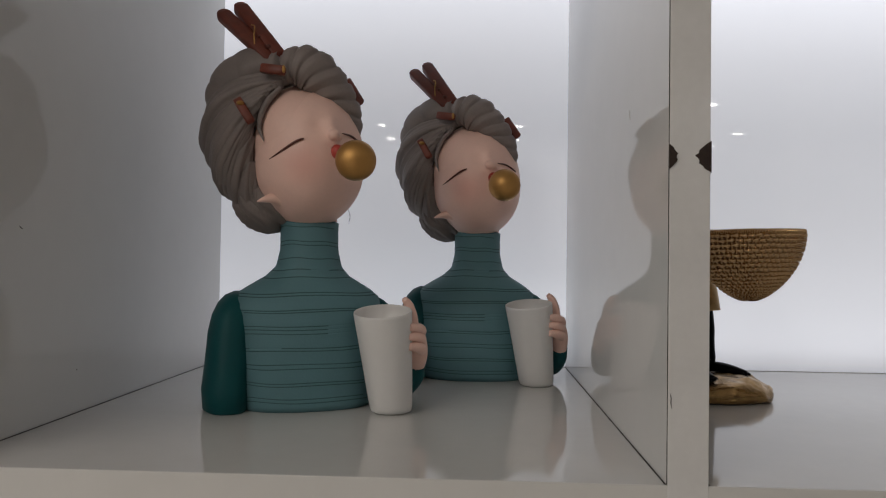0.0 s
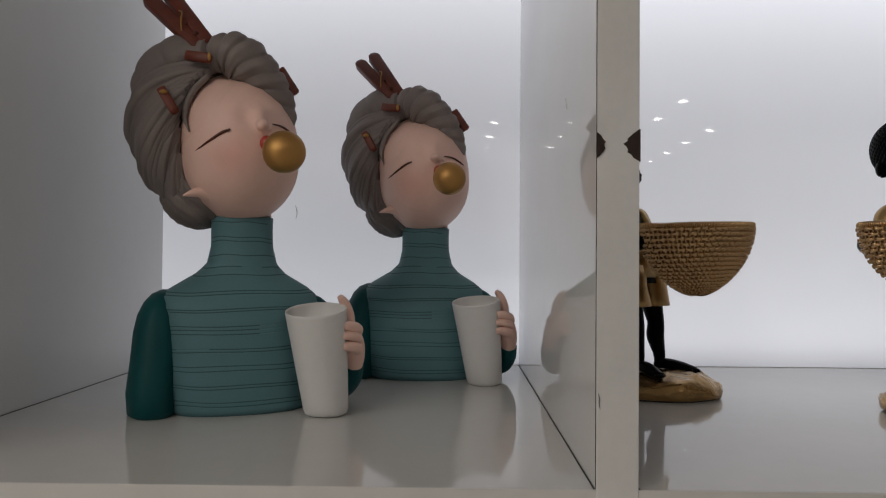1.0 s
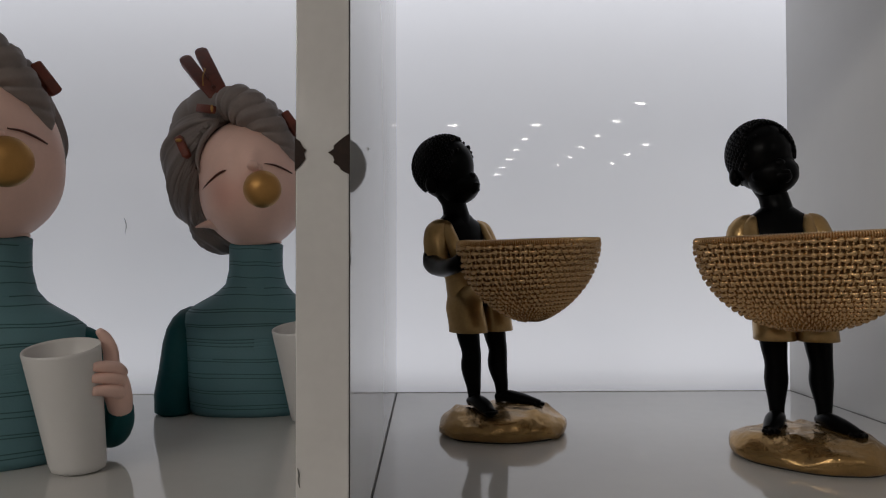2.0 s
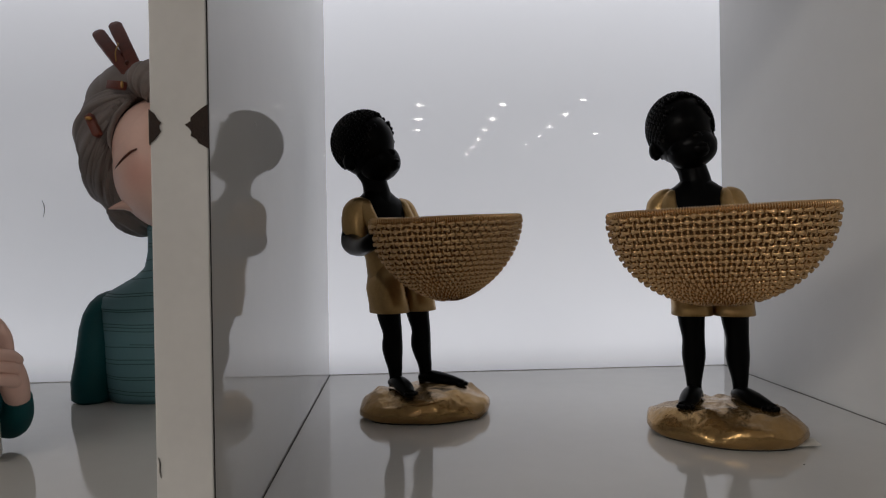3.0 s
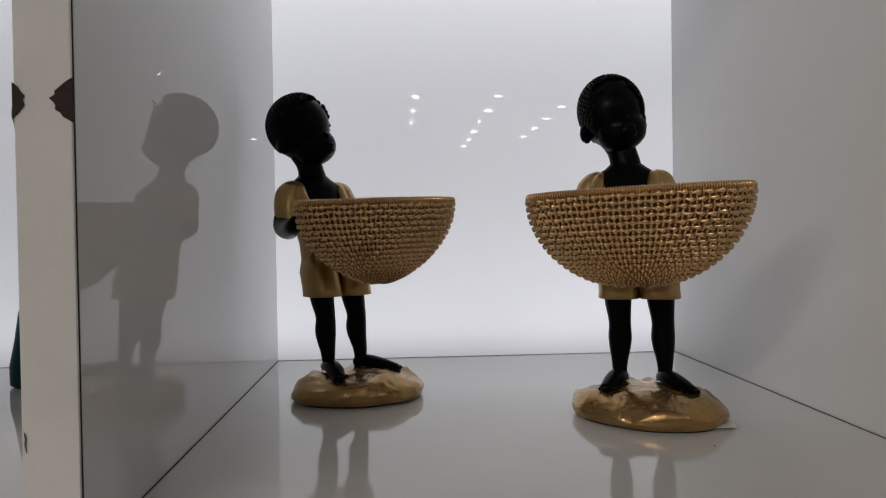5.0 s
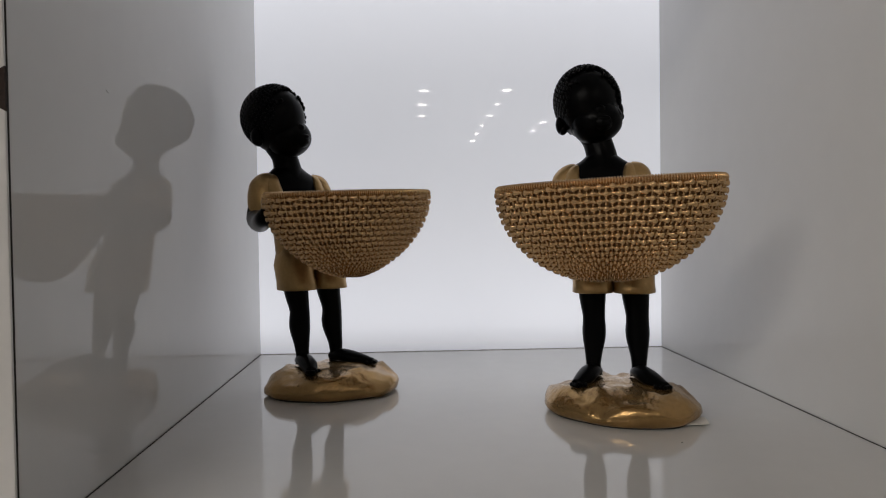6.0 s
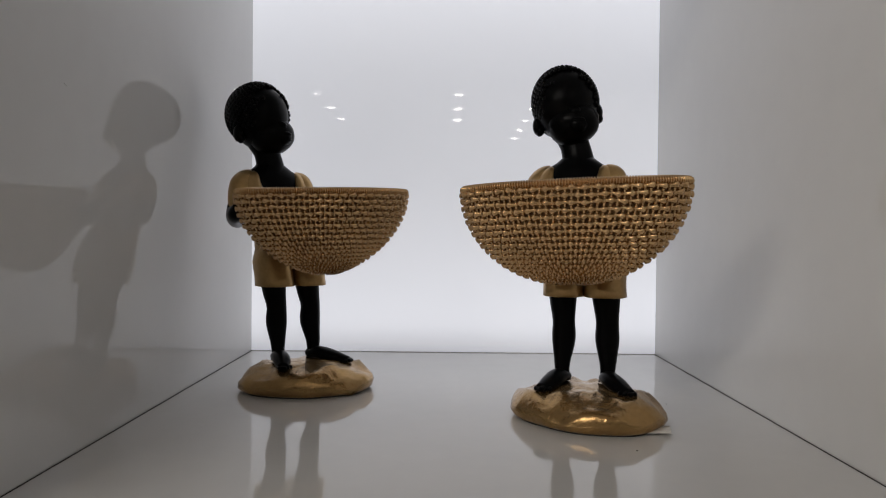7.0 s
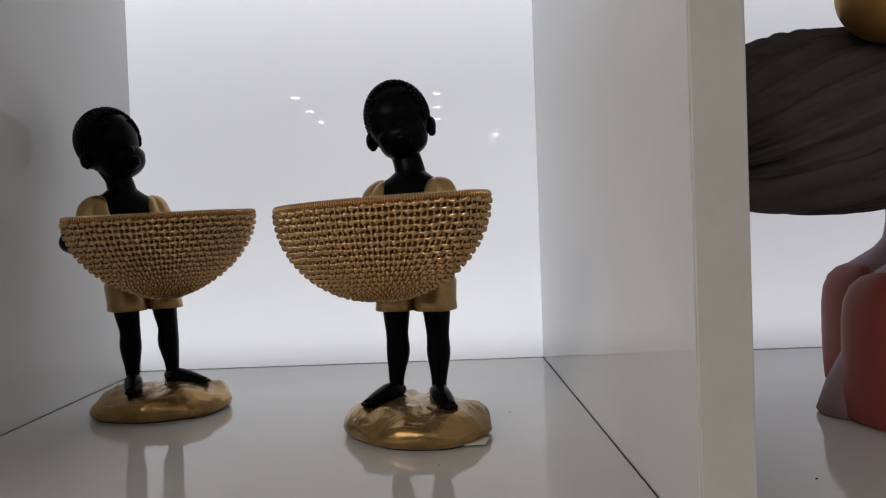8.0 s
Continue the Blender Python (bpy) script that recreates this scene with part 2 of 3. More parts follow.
X_END = (-PITCH - BOARD, 2 * PITCH)
plain("floor", (X_END[0], 0.0, -0.036, X_END[1], DEPTH, 0.0), M_SHELF, 0.0008, "glossy white laminated shelf board with dark joints", "shelf")
plain("ceiling", (X_END[0], 0.0, HIGH, X_END[1], DEPTH, HIGH + 0.036), M_LAMINATE, 0.0008, "white laminated board closing the bays above", "shelf")
for i, x in enumerate(X_LEFT):
    plain("wall_back_%d" % (i + 1), (x, DEPTH, 0.0, x + CELL, DEPTH + 0.02, HIGH), M_PANELS[i], 0, "backlit opal acrylic back panel of a shelf bay", "light panel")
    # dark joints along the foot of both sides
    for name, a in (("trim", x + 0.0002), ("trim", x + CELL - 0.0009)):
        plain(name, (a, 0.001, 0.0, a + 0.0007, DEPTH, 0.0004), M_SEAM, 0, "thin dark joint between shelf board and divider", "joint")
    plain("trim", (x, DEPTH - 0.001, 0.0, x + CELL, DEPTH, 0.0007), M_SOFTJOINT, 0, "thin dark joint along the back panel", "joint")


def divider(x, glue):
    """A laminated upright with an edge band on its front and dark glue lines beside the band."""
    ob = plain("wall_divider", (x - BOARD, 0.0016, 0.0, x, DEPTH + 0.02, HIGH), M_LAMINATE, 0.0006, "glossy white laminated upright divider", "divider")
    bm = bmesh.new()
    box(bm, x - BOARD + 0.0004, -0.0006, -0.036, x - 0.0004, 0.0012, HIGH + 0.036, bevel=0.0005)
    part("edge_band", bm, M_EDGE, ob, "warm white edge band")
    for a in (x - BOARD + 0.0001, x - 0.0007):
        bm = bmesh.new()
        box(bm, a, 0.0011, 0.0, a + 0.0006, 0.0018, HIGH)
        part("glue_line", bm, glue, ob, "dirty glue line")
    return ob


DIVIDERS = [divider(x, g) for x, g in ((-PITCH, M_GREYJOINT), (0.0, M_SEAM), (PITCH, M_SOFTJOINT), (2 * PITCH, M_SOFTJOINT))]


def chip(parent, x, z, height, into, side, seed):
    """A ragged patch broken out of the edge band, with the dark core showing."""
    rnd = random.Random(seed)
    bm = bmesh.new()
    n = 12
    rim = [(0.0, -0.5)] + [(max(0.05, math.sin(math.pi * (k + 0.5) / n) ** 0.9 * (0.85 + 0.3 * rnd.random())), -0.5 + (k + 0.5) / n) for k in range(n)] + [(0.0, 0.5)]
    low = [bm.verts.new((x + side * into * a, -0.0012, z + height * b)) for a, b in rim]
    back = [bm.verts.new((x + side * into * a, 0.0005, z + height * b)) for a, b in rim]
    bm.faces.new(low if side > 0 else low[::-1])
    for k in range(len(rim)):
        j = (k + 1) % len(rim)
        bm.faces.new((low[k], back[k], back[j], low[j]))
    bmesh.ops.recalc_face_normals(bm, faces=bm.faces)
    return part("chipped_patch", bm, M_CHIP, parent, "dark chipped patch in the edge band")


chip(DIVIDERS[1], -BOARD, 0.2015, 0.0155, 0.0052, 1, 3)
chip(DIVIDERS[1], 0.0, 0.2015, 0.0195, 0.0088, -1, 8)

# ---------------------------------------------------------------- shop behind the camera
plain("floor_shop", (SHOP_X[0], SHOP_Y, SHOP_FLOOR - 0.1, SHOP_X[1], 1.2, SHOP_FLOOR), M_SHOPFLOOR, 0, "plain shop floor in front of the shelf", "floor")
plain("ceiling_shop", (SHOP_X[0], SHOP_Y, SHOP_CEIL, SHOP_X[1], 1.2, SHOP_CEIL + 0.1), M_SHOPWALL, 0, "plain painted shop ceiling", "ceiling")
plain("wall_north", (SHOP_X[0], 1.2, SHOP_FLOOR, SHOP_X[1], 1.3, SHOP_CEIL), M_SHOPWALL, 0, "plain wall behind the shelf", "wall")
plain("wall_south", (SHOP_X[0], SHOP_Y - 0.1, SHOP_FLOOR, SHOP_X[1], SHOP_Y, SHOP_CEIL), M_SHOPWALL, 0, "plain far wall of the shop", "wall")
plain("wall_west", (SHOP_X[0] - 0.1, SHOP_Y, SHOP_FLOOR, SHOP_X[0], 1.3, SHOP_CEIL), M_SHOPWALL, 0, "plain side wall of the shop", "wall")
plain("wall_east", (SHOP_X[1], SHOP_Y, SHOP_FLOOR, SHOP_X[1] + 0.1, 1.3, SHOP_CEIL), M_SHOPWALL, 0, "plain side wall of the shop", "wall")


def downlight():
    ob = new("downlight")
    c = Cast()
    c.loft([(0, 0, -0.012, 0.062, 0.062), (0, 0, -0.012, 0.048, 0.048), (0, 0, -0.002, 0.045, 0.045), (0, 0, 0.0, 0.065, 0.065)], M_LAMINATE, 20, caps=False)
    ring = c.build("ring", Matrix(), "", "")
    ring.parent = ob
    c = Cast()
    c.loft([(0, 0, -0.014, 0.047, 0.047), (0, 0, -0.003, 0.047, 0.047)], M_LAMPGLOW, 20)
    glow = c.build("lens", Matrix(), "glowing lens", "")
    glow.parent = ob
    return tagged(ob, "small round recessed downlight in the shop ceiling", "downlight", "downlights of the shop ceiling")


# rows of downlights, about a metre apart, running into the depth of the shop
SPOTS = [(x, -y0 - 0.98 * k) for x, y0, count in ((-1.35, 7.5, 3), (0.35, 7.55, 3), (1.36, 7.55, 6), (2.29, 6.3, 6), (3.15, 8.0, 4)) for k in range(count)]
first = downlight()
first.matrix_world = pose(SPOTS[0][0], SPOTS[0][1], SHOP_CEIL)
for sx, sy in SPOTS[1:]:
    copy_thing(first, pose(sx, sy, SHOP_CEIL))


# ---------------------------------------------------------------- cast figures
def torso(c, knit, groove, sleeve):
    """Shoulders, roll neck and sleeves of a bust, with paired scored stripes round it."""
    prof = [(0.0, 0.060, 0.047), (0.004, 0.063, 0.050), (0.03, 0.066, 0.051), (0.06, 0.068, 0.050), (0.08, 0.0705, 0.048), (0.092, 0.0715, 0.045),
            (0.101, 0.069, 0.041), (0.108, 0.0605, 0.037), (0.1145, 0.050, 0.033), (0.121, 0.0395, 0.0300), (0.13, 0.0310, 0.0282), (0.145, 0.0275, 0.027),
            (0.16, 0.0272, 0.0272), (0.172, 0.0278, 0.0278), (0.1735, 0.0265, 0.0265), (0.171, 0.024, 0.024)]
    zs, ws, ds = (np.array(k) for k in zip(*prof))
    scored = [0.009, 0.0125, 0.024, 0.0265, 0.039, 0.043, 0.055, 0.0575, 0.070, 0.0735, 0.0765, 0.0885, 0.0905, 0.1025, 0.105, 0.119, 0.126, 0.1365, 0.149, 0.1525, 0.166]
    zz = [0.0, 0.0035]
    zz += list(np.linspace(0.005, 0.172, 90))
    zz = sorted([z for z in zz if min(abs(z - s) for s in scored) > 0.0009] + [s + d for s in scored for d in (-0.0008, -0.0004, 0.0, 0.0004, 0.0008)])
    u = np.interp
    rings, mark = [], []
    for z in zz:
        near = min(abs(z - s) for s in scored)
        cut = 0.0006 if near < 0.0002 else 0.0
        rings.append((0.003 * min(1.0, max(0.0, (z - 0.1) / 0.03)), 0.0, z, u(z, zs, ws) - cut, u(z, zs, ds) - cut))
        mark.append(near < 0.0002 or any(abs(z - s + 0.0004) < 0.0001 for s in scored))
    th = np.linspace(0, 2 * np.pi, 96, endpoint=False)
    pts = []
    for (x, y, z, a, b) in rings:
        k = max(0, min(1, (0.125 - z) / 0.03))
        e = 2 / (2 + 0.5 * k)
        cs, sn = np.sign(np.cos(th)) * np.abs(np.cos(th)) ** e, np.sign(np.sin(th)) * np.abs(np.sin(th)) ** e
        wave = 0.0006 * np.sin(2 * th + 40 * z) + 0.0005 * np.sin(5 * th + 90 * z)
        pts.append(np.stack([x + a * cs, y + b * sn, np.maximum(z + wave * (z > 0.006), 0.0)], 1))
    gaps = np.random.RandomState(5).uniform(0, 2 * np.pi, len(zz))

    def pick(i, j):
        if not mark[i]:
            return knit
        a = (th[j] - gaps[int(rings[i][2] * 90)]) % (2 * np.pi)
        return groove if a > 0.5 else knit
    c.grid(pts, knit, pick=pick)
    c.loft([(0.003, 0, 0.1725, 0.0262, 0.0262), (0.003, 0, 0.176, 0.0255, 0.0255), (0.002, -0.002, 0.185, 0.027, 0.028)], M_SKIN, 32)
    # hanging arm
    c.loft([(-0.072, -0.013, 0.0, 0.0165, 0.029), (-0.073, -0.013, 0.003, 0.0200, 0.033), (-0.0735, -0.012, 0.02, 0.0208, 0.0325), (-0.0705, -0.007, 0.045, 0.0208, 0.033),
            (-0.0688, -0.004, 0.07, 0.0202, 0.0325), (-0.0675, -0.002, 0.085, 0.0182, 0.031), (-0.0660, 0.000, 0.096, 0.0145, 0.026), (-0.0645, 0.001, 0.1030, 0.0095, 0.018), (-0.063, 0.002, 0.1065, 0.003, 0.008)], sleeve, 40, power=2.3)


def hair_strands(count, depth, twist=0.0, seed=1):
    def shape(d, az, po):
        w = count * az + twist * po + 0.6 * np.sin(3 * po + seed) + 0.35 * np.sin(2 * az + 5 * po)
        fade = np.clip(np.sin(po) * 1.6, 0, 1)
        big = np.abs(np.sin(w / 2)) ** 0.42
        fine = 0.55 * np.sin(w * 3 + 1.5 * np.sin(4 * po)) + 0.3 * np.sin(w * 5 + 2 * np.sin(3 * po))
        return 1 + depth * fade * (big - 0.8 + 0.26 * fine)
    return shape


def skin_point(x, z, out=0.0):
    """A point of the face's surface, seen from the front, at that width and height."""
    (cx, cy, cz), (a, b, h) = HEAD
    k = max(0.0, 1 - ((x - cx) / a) ** 2 - ((z - cz) / h) ** 2)
    return (x, cy - (b + out) * math.sqrt(k), z)


HEAD = ((0.002, -0.004, 0.232), (0.0515, 0.069, 0.066))


def bubble_bust(twist):
    """A bust of a figure with a wrapped hairdo that blows a golden bubble and holds a white cup."""
    c = Cast()
    torso(c, M_KNIT, M_GROOVE, M_SLEEVE)
    c.v = [tuple(Matrix.Rotation(radians(twist), 3, "Z") @ Vector(v)) for v in c.v]
    # bent arm
    c.tube([(0.050, 0.004, 0.092), (0.066, 0.006, 0.080), (0.072, 0.006, 0.055), (0.079, 0.000, 0.029), (0.090, -0.014, 0.018), (0.098, -0.028, 0.027), (0.1005, -0.036, 0.040)],
           [0.012, 0.0190, 0.0180, 0.0155, 0.0130, 0.0112, 0.0098], M_SLEEVE, 24, steps=40)
    # cup with a hollow
    cup = []
    for z, r in ((0.0, 0.0145), (0.0015, 0.0172), (0.006, 0.0184), (0.03, 0.0202), (0.06, 0.0224), (0.0885, 0.0246), (0.0905, 0.0244), (0.0908, 0.0238), (0.089, 0.0232), (0.076, 0.0222), (0.0755, 0.0215)):
        k = z / 0.09
        cup.append((0.0755 - 0.0095 * k, -0.056 - 0.010 * k, z, r * 1.05, r * 1.05))
    a = np.linspace(0, 2 * np.pi, 48, endpoint=False)
    rings = []
    for x, y, z, r, _ in cup:
        k = min(1, z / 0.085) ** 2                      # the rim is cut on a slant, lower towards the front
        rings.append(np.stack([x + r * np.cos(a), y + r * np.sin(a), z + k * r * (0.17 * np.sin(a) + 0.06 * np.cos(a))], 1))
    c.grid(rings, M_CUP, pick=lambda i, j: M_DRINK if i >= 9 else M_CUP)
    # hand round the cup
    c.tube([(0.1005, -0.036, 0.038), (0.1005, -0.044, 0.050), (0.098, -0.049, 0.062), (0.093, -0.050, 0.074)], [0.0085, 0.0098, 0.0100, 0.0075], M_SKIN, 18, steps=18)
    for z0, lift, lx in ((0.052, 0.007, 0.0), (0.060, 0.008, 0.001), (0.068, 0.008, 0.0)):
        c.tube([(0.1025, -0.047, z0), (0.1015, -0.059, z0 + lift * 0.6), (0.095, -0.070, z0 + lift), (0.088 - lx, -0.0760, z0 + lift * 1.1)], [0.0052, 0.0050, 0.0044, 0.0031], M_SKIN, 12, steps=16)
    c.tube([(0.096, -0.046, 0.074), (0.0950, -0.045, 0.085), (0.0915, -0.047, 0.095), (0.0875, -0.050, 0.1005)], [0.0058, 0.0054, 0.0044, 0.0026], M_SKIN, 12, steps=16)
    # head: fuller towards the chin, drawn in at the brow
    def toward(p):
        k = (np.array(p) - np.array(HEAD[0])) / np.array(HEAD[1])
        return k / np.linalg.norm(k)
    tip, bridge, socket, under = (toward(skin_point(x, z)) for x, z in ((0.0215, 0.2435), (0.0200, 0.255), (0.0075, 0.2535), (0.0185, 0.2345)))

    def face(d, az, po):
        up = d[..., 2]
        near = lambda q, w: np.exp(-((d - q) ** 2).sum(-1) / (w * w))
        nose = 0.08 * near(tip, 0.10) + 0.045 * near(bridge, 0.11) - 0.035 * near(socket, 0.13) - 0.022 * near(under, 0.06)
        return 1 + nose + 0.035 * np.exp(-((up + 0.45) / 0.35) ** 2) - 0.02 * np.exp(-((up - 0.25) / 0.2) ** 2) * np.clip(-d[..., 1], 0, 1)
    c.ball(HEAD[0], HEAD[1], M_SKIN, 128, shape=face)
    c.ball((-0.005, -0.004, 0.244), (0.0465, 0.062, 0.0555), M_SKIN, 64)
    # lips, ear, closed eyes
    lx, ly, lz = skin_point(0.024, 0.230)
    c.ball((lx + 0.001, ly - 0.001, lz), (0.0058, 0.006, 0.0066), M_LIP, 18)
    nx, ny, nz = skin_point(0.0215, 0.2445)
    c.ball((nx, ny - 0.0035, nz), (0.0056, 0.0066, 0.0052), M_SKIN, 24)
    c.ball((nx - 0.0050, ny + 0.0004, nz - 0.0014), (0.0034, 0.0040, 0.0032), M_SKIN, 18)
    c.ball((nx + 0.0050, ny + 0.0010, nz - 0.0014), (0.0034, 0.0040, 0.0032), M_SKIN, 18)
    c.ball((lx - 0.0062, ly + 0.0030, lz - 0.0050), (0.0042, 0.0036, 0.0046), M_SKIN, 16)
    c.tube([(-0.022, -0.037, 0.1895), (-0.030, -0.041, 0.1905), (-0.037, -0.0445, 0.1890), (-0.0435, -0.047, 0.1868)], [0.0080, 0.0060, 0.0036, 0.0008], M_SKIN, 18, steps=16, flat=0.8)
    eye = [skin_point(x, z, 0.0009) for x, z in ((-0.033, 0.2235), (-0.027, 0.2268), (-0.018, 0.2325), (-0.010, 0.2375), (-0.004, 0.2398))]
    c.tube(eye, [0.0005, 0.0009, 0.0011, 0.0011, 0.0007], M_LINE, 8, steps=20)
    eye = [skin_point(x, z, 0.0012) for x, z in ((0.030, 0.2475), (0.038, 0.2470), (0.045, 0.2440), (0.049, 0.2415))]
    c.tube(eye, [0.0005, 0.001, 0.001, 0.0006], M_LINE, 8, steps=16)
    # bubble
    c.ball((0.0390, -0.096, 0.2190), (0.0172, 0.0172, 0.0172), M_GOLD, 40)
    # hair: a rounded back, with locks swept from the parting over one side to the nape
    c.ball((-0.016, 0.030, 0.247), (0.062, 0.055, 0.074), M_HAIR, 160, axis=(-0.30, 0.52, -0.80), shape=hair_strands(12, 0.16, 0.8))
    mid, size = np.array((-0.022, 0.022, 0.250)), np.array((0.0690, 0.060, 0.078))
    start = [(-0.018, -0.038, 0.298), (-0.028, -0.041, 0.292), (-0.037, -0.042, 0.285), (-0.044, -0.041, 0.275), (-0.0485, -0.037, 0.262), (-0.0510, -0.030, 0.247), (-0.0510, -0.026, 0.230), (-0.0490, -0.024, 0.212), (-0.043, -0.023, 0.192)]
    finish = [(-0.086, 0.044, 0.236), (-0.086, 0.034, 0.222), (-0.083, 0.027, 0.210), (-0.078, 0.022, 0.200), (-0.070, 0.018, 0.190), (-0.060, 0.013, 0.181), (-0.050, 0.008, 0.174), (-0.041, 0.002, 0.169), (-0.032, -0.004, 0.167)]
    rnd = np.random.RandomState(3)
    for i in range(19):
        a, b = (np.array([np.interp(i * 8 / 18, range(9), [q[k] for q in ends]) for k in range(3)]) for ends in (start, finish))
        a, b = (a - mid) / size, (b - mid) / size
        na, nb = np.linalg.norm(a), 0.93
        a, b = a / na, b / np.linalg.norm(b)
        w = math.acos(float(np.clip(a @ b, -1, 1)))
        path, swell = [], rnd.rand()
        for q in np.linspace(0, 1, 9):
            d = (a * math.sin((1 - q) * w) + b * math.sin(q * w)) / math.sin(w)
            lift = (na + (nb - na) * min(1, 1.6 * q)) + (0.03 + 0.075 * swell) * math.sin(math.pi * q)
            path.append(tuple(mid + size * d * lift))
        r = 0.0060 + 0.0030 * rnd.rand()
        ph, tw = rnd.uniform(0, 6.28), rnd.uniform(-2.5, 2.5)
        c.tube(path, [r * q for q in (0.55, 0.78, 0.95, 1.05, 1.1, 1.1, 1.05, 0.9, 0.55)], M_HAIR, 30, steps=44,
               shape=lambda q, t, ph=ph, tw=tw: 1 + 0.13 * np.sin(5 * t + ph + tw * q) + 0.08 * np.sin(11 * t + 2 * ph - tw * q))
    c.ball((-0.033, 0.008, 0.192), (0.034, 0.036, 0.030), M_HAIR, 96, axis=(0.5, 0.3, -0.8), shape=hair_strands(9, 0.22, 1.0, 2))
    # rolled bun behind the crown, bound in three turns
    bun = lambda q, t: 1 + 0.09 * (np.abs(np.sin(3.3 * math.pi * q + 0.3 * np.sin(t))) ** 0.35 - 0.7) + 0.02 * np.sin(5 * t + 4 * q)
    c.tube([(-0.080, 0.022, 0.276), (-0.074, 0.016, 0.290), (-0.061, 0.010, 0.304), (-0.042, 0.000, 0.313), (-0.022, -0.014, 0.316)], [0.014, 0.0225, 0.0255, 0.0240, 0.015], M_HAIR, 40, steps=60, shape=bun)
    # twisted front roll, folded over itself
    roll = lambda s, a: 1 + 0.21 * (np.abs(np.sin(a + 25 * s + 0.5 * np.sin(2 * a))) ** 0.38 - 0.78) + 0.022 * np.sin(6 * a + 90 * s)
    c.tube([(-0.021, -0.034, 0.307), (-0.010, -0.037, 0.310), (0.004, -0.038, 0.307), (0.0190, -0.034, 0.2955), (0.0310, -0.028, 0.281), (0.0395, -0.020, 0.264), (0.0405, -0.012, 0.246)],
           [0.012, 0.0186, 0.0202, 0.0178, 0.0150, 0.0115, 0.006], M_HAIR, 64, steps=130, shape=roll)
    c.tube([(-0.012, -0.016, 0.308), (0.004, -0.016, 0.309), (0.019, -0.006, 0.296), (0.029, 0.006, 0.272), (0.031, 0.016, 0.244)],
           [0.012, 0.0180, 0.0180, 0.0165, 0.010], M_HAIR, 60, steps=80, shape=roll)
    # loose lock beside the brow
    c.tube([(-0.024, -0.042, 0.290), (-0.0365, -0.043, 0.275), (-0.0425, -0.044, 0.256), (-0.0385, -0.050, 0.240)], [0.004, 0.0048, 0.0040, 0.0006], M_HAIR, 14, steps=24, flat=0.6)
    # large peg on the crown
    c.slab((-0.033, -0.020, 0.320), (-0.0825, 0.018, 0.3735), 0.0120, 0.0135, 0.0090, M_PEG, face=(0.3, -1, 0.2))
    c.slab((-0.026, -0.018, 0.324), (-0.0665, 0.022, 0.3830), 0.0120, 0.0140, 0.0090, M_PEG, face=(0.3, -1, 0.2))
    c.tube([(-0.049, -0.014, 0.335), (-0.0495, -0.014, 0.345), (-0.0495, -0.008, 0.354), (-0.0525, -0.003, 0.357)], [0.0007] * 4, M_GOLD, 8, steps=16)
    c.ball((-0.0365, -0.0175, 0.333), (0.0024, 0.002, 0.0024), M_LINE, 10)
    c.ball((-0.0450, -0.0095, 0.344), (0.0015, 0.0016, 0.0015), M_LINE, 10)
    c.slab((-0.041, -0.047, 0.3050), (-0.0205, -0.0585, 0.3010), 0.008, 0.0075, 0.006, M_PEG)
    c.ball((-0.0215, -0.062, 0.3015), (0.0016, 0.0016, 0.0036), M_GOLD, 10)
    # small pegs at both temples
    c.slab((-0.0615, -0.046, 0.2765), (-0.0490, -0.0530, 0.2555), 0.0075, 0.0075, 0.007, M_PEG)
    c.ball((-0.0585, -0.052, 0.2725), (0.0036, 0.0022, 0.002), M_GOLD, 10)
    c.slab((0.0350, -0.012, 0.307), (0.0500, -0.006, 0.2850), 0.009, 0.010, 0.007, M_PEG, face=(0.6, -0.8, 0.2))
    return c


BUST = dict(label="teal cast bust blowing a gold bubble and holding a white cup", category="bust figurine", group="bubble busts")
bubble_bust(7).build("bust_figurine", pose(-0.305, 0.237, 0.0, 0, -0.5, 14), **BUST)
bubble_bust(3).build("bust_figurine", pose(-0.1462, 0.43, 0.0, 0, 0, -4.5), **BUST)


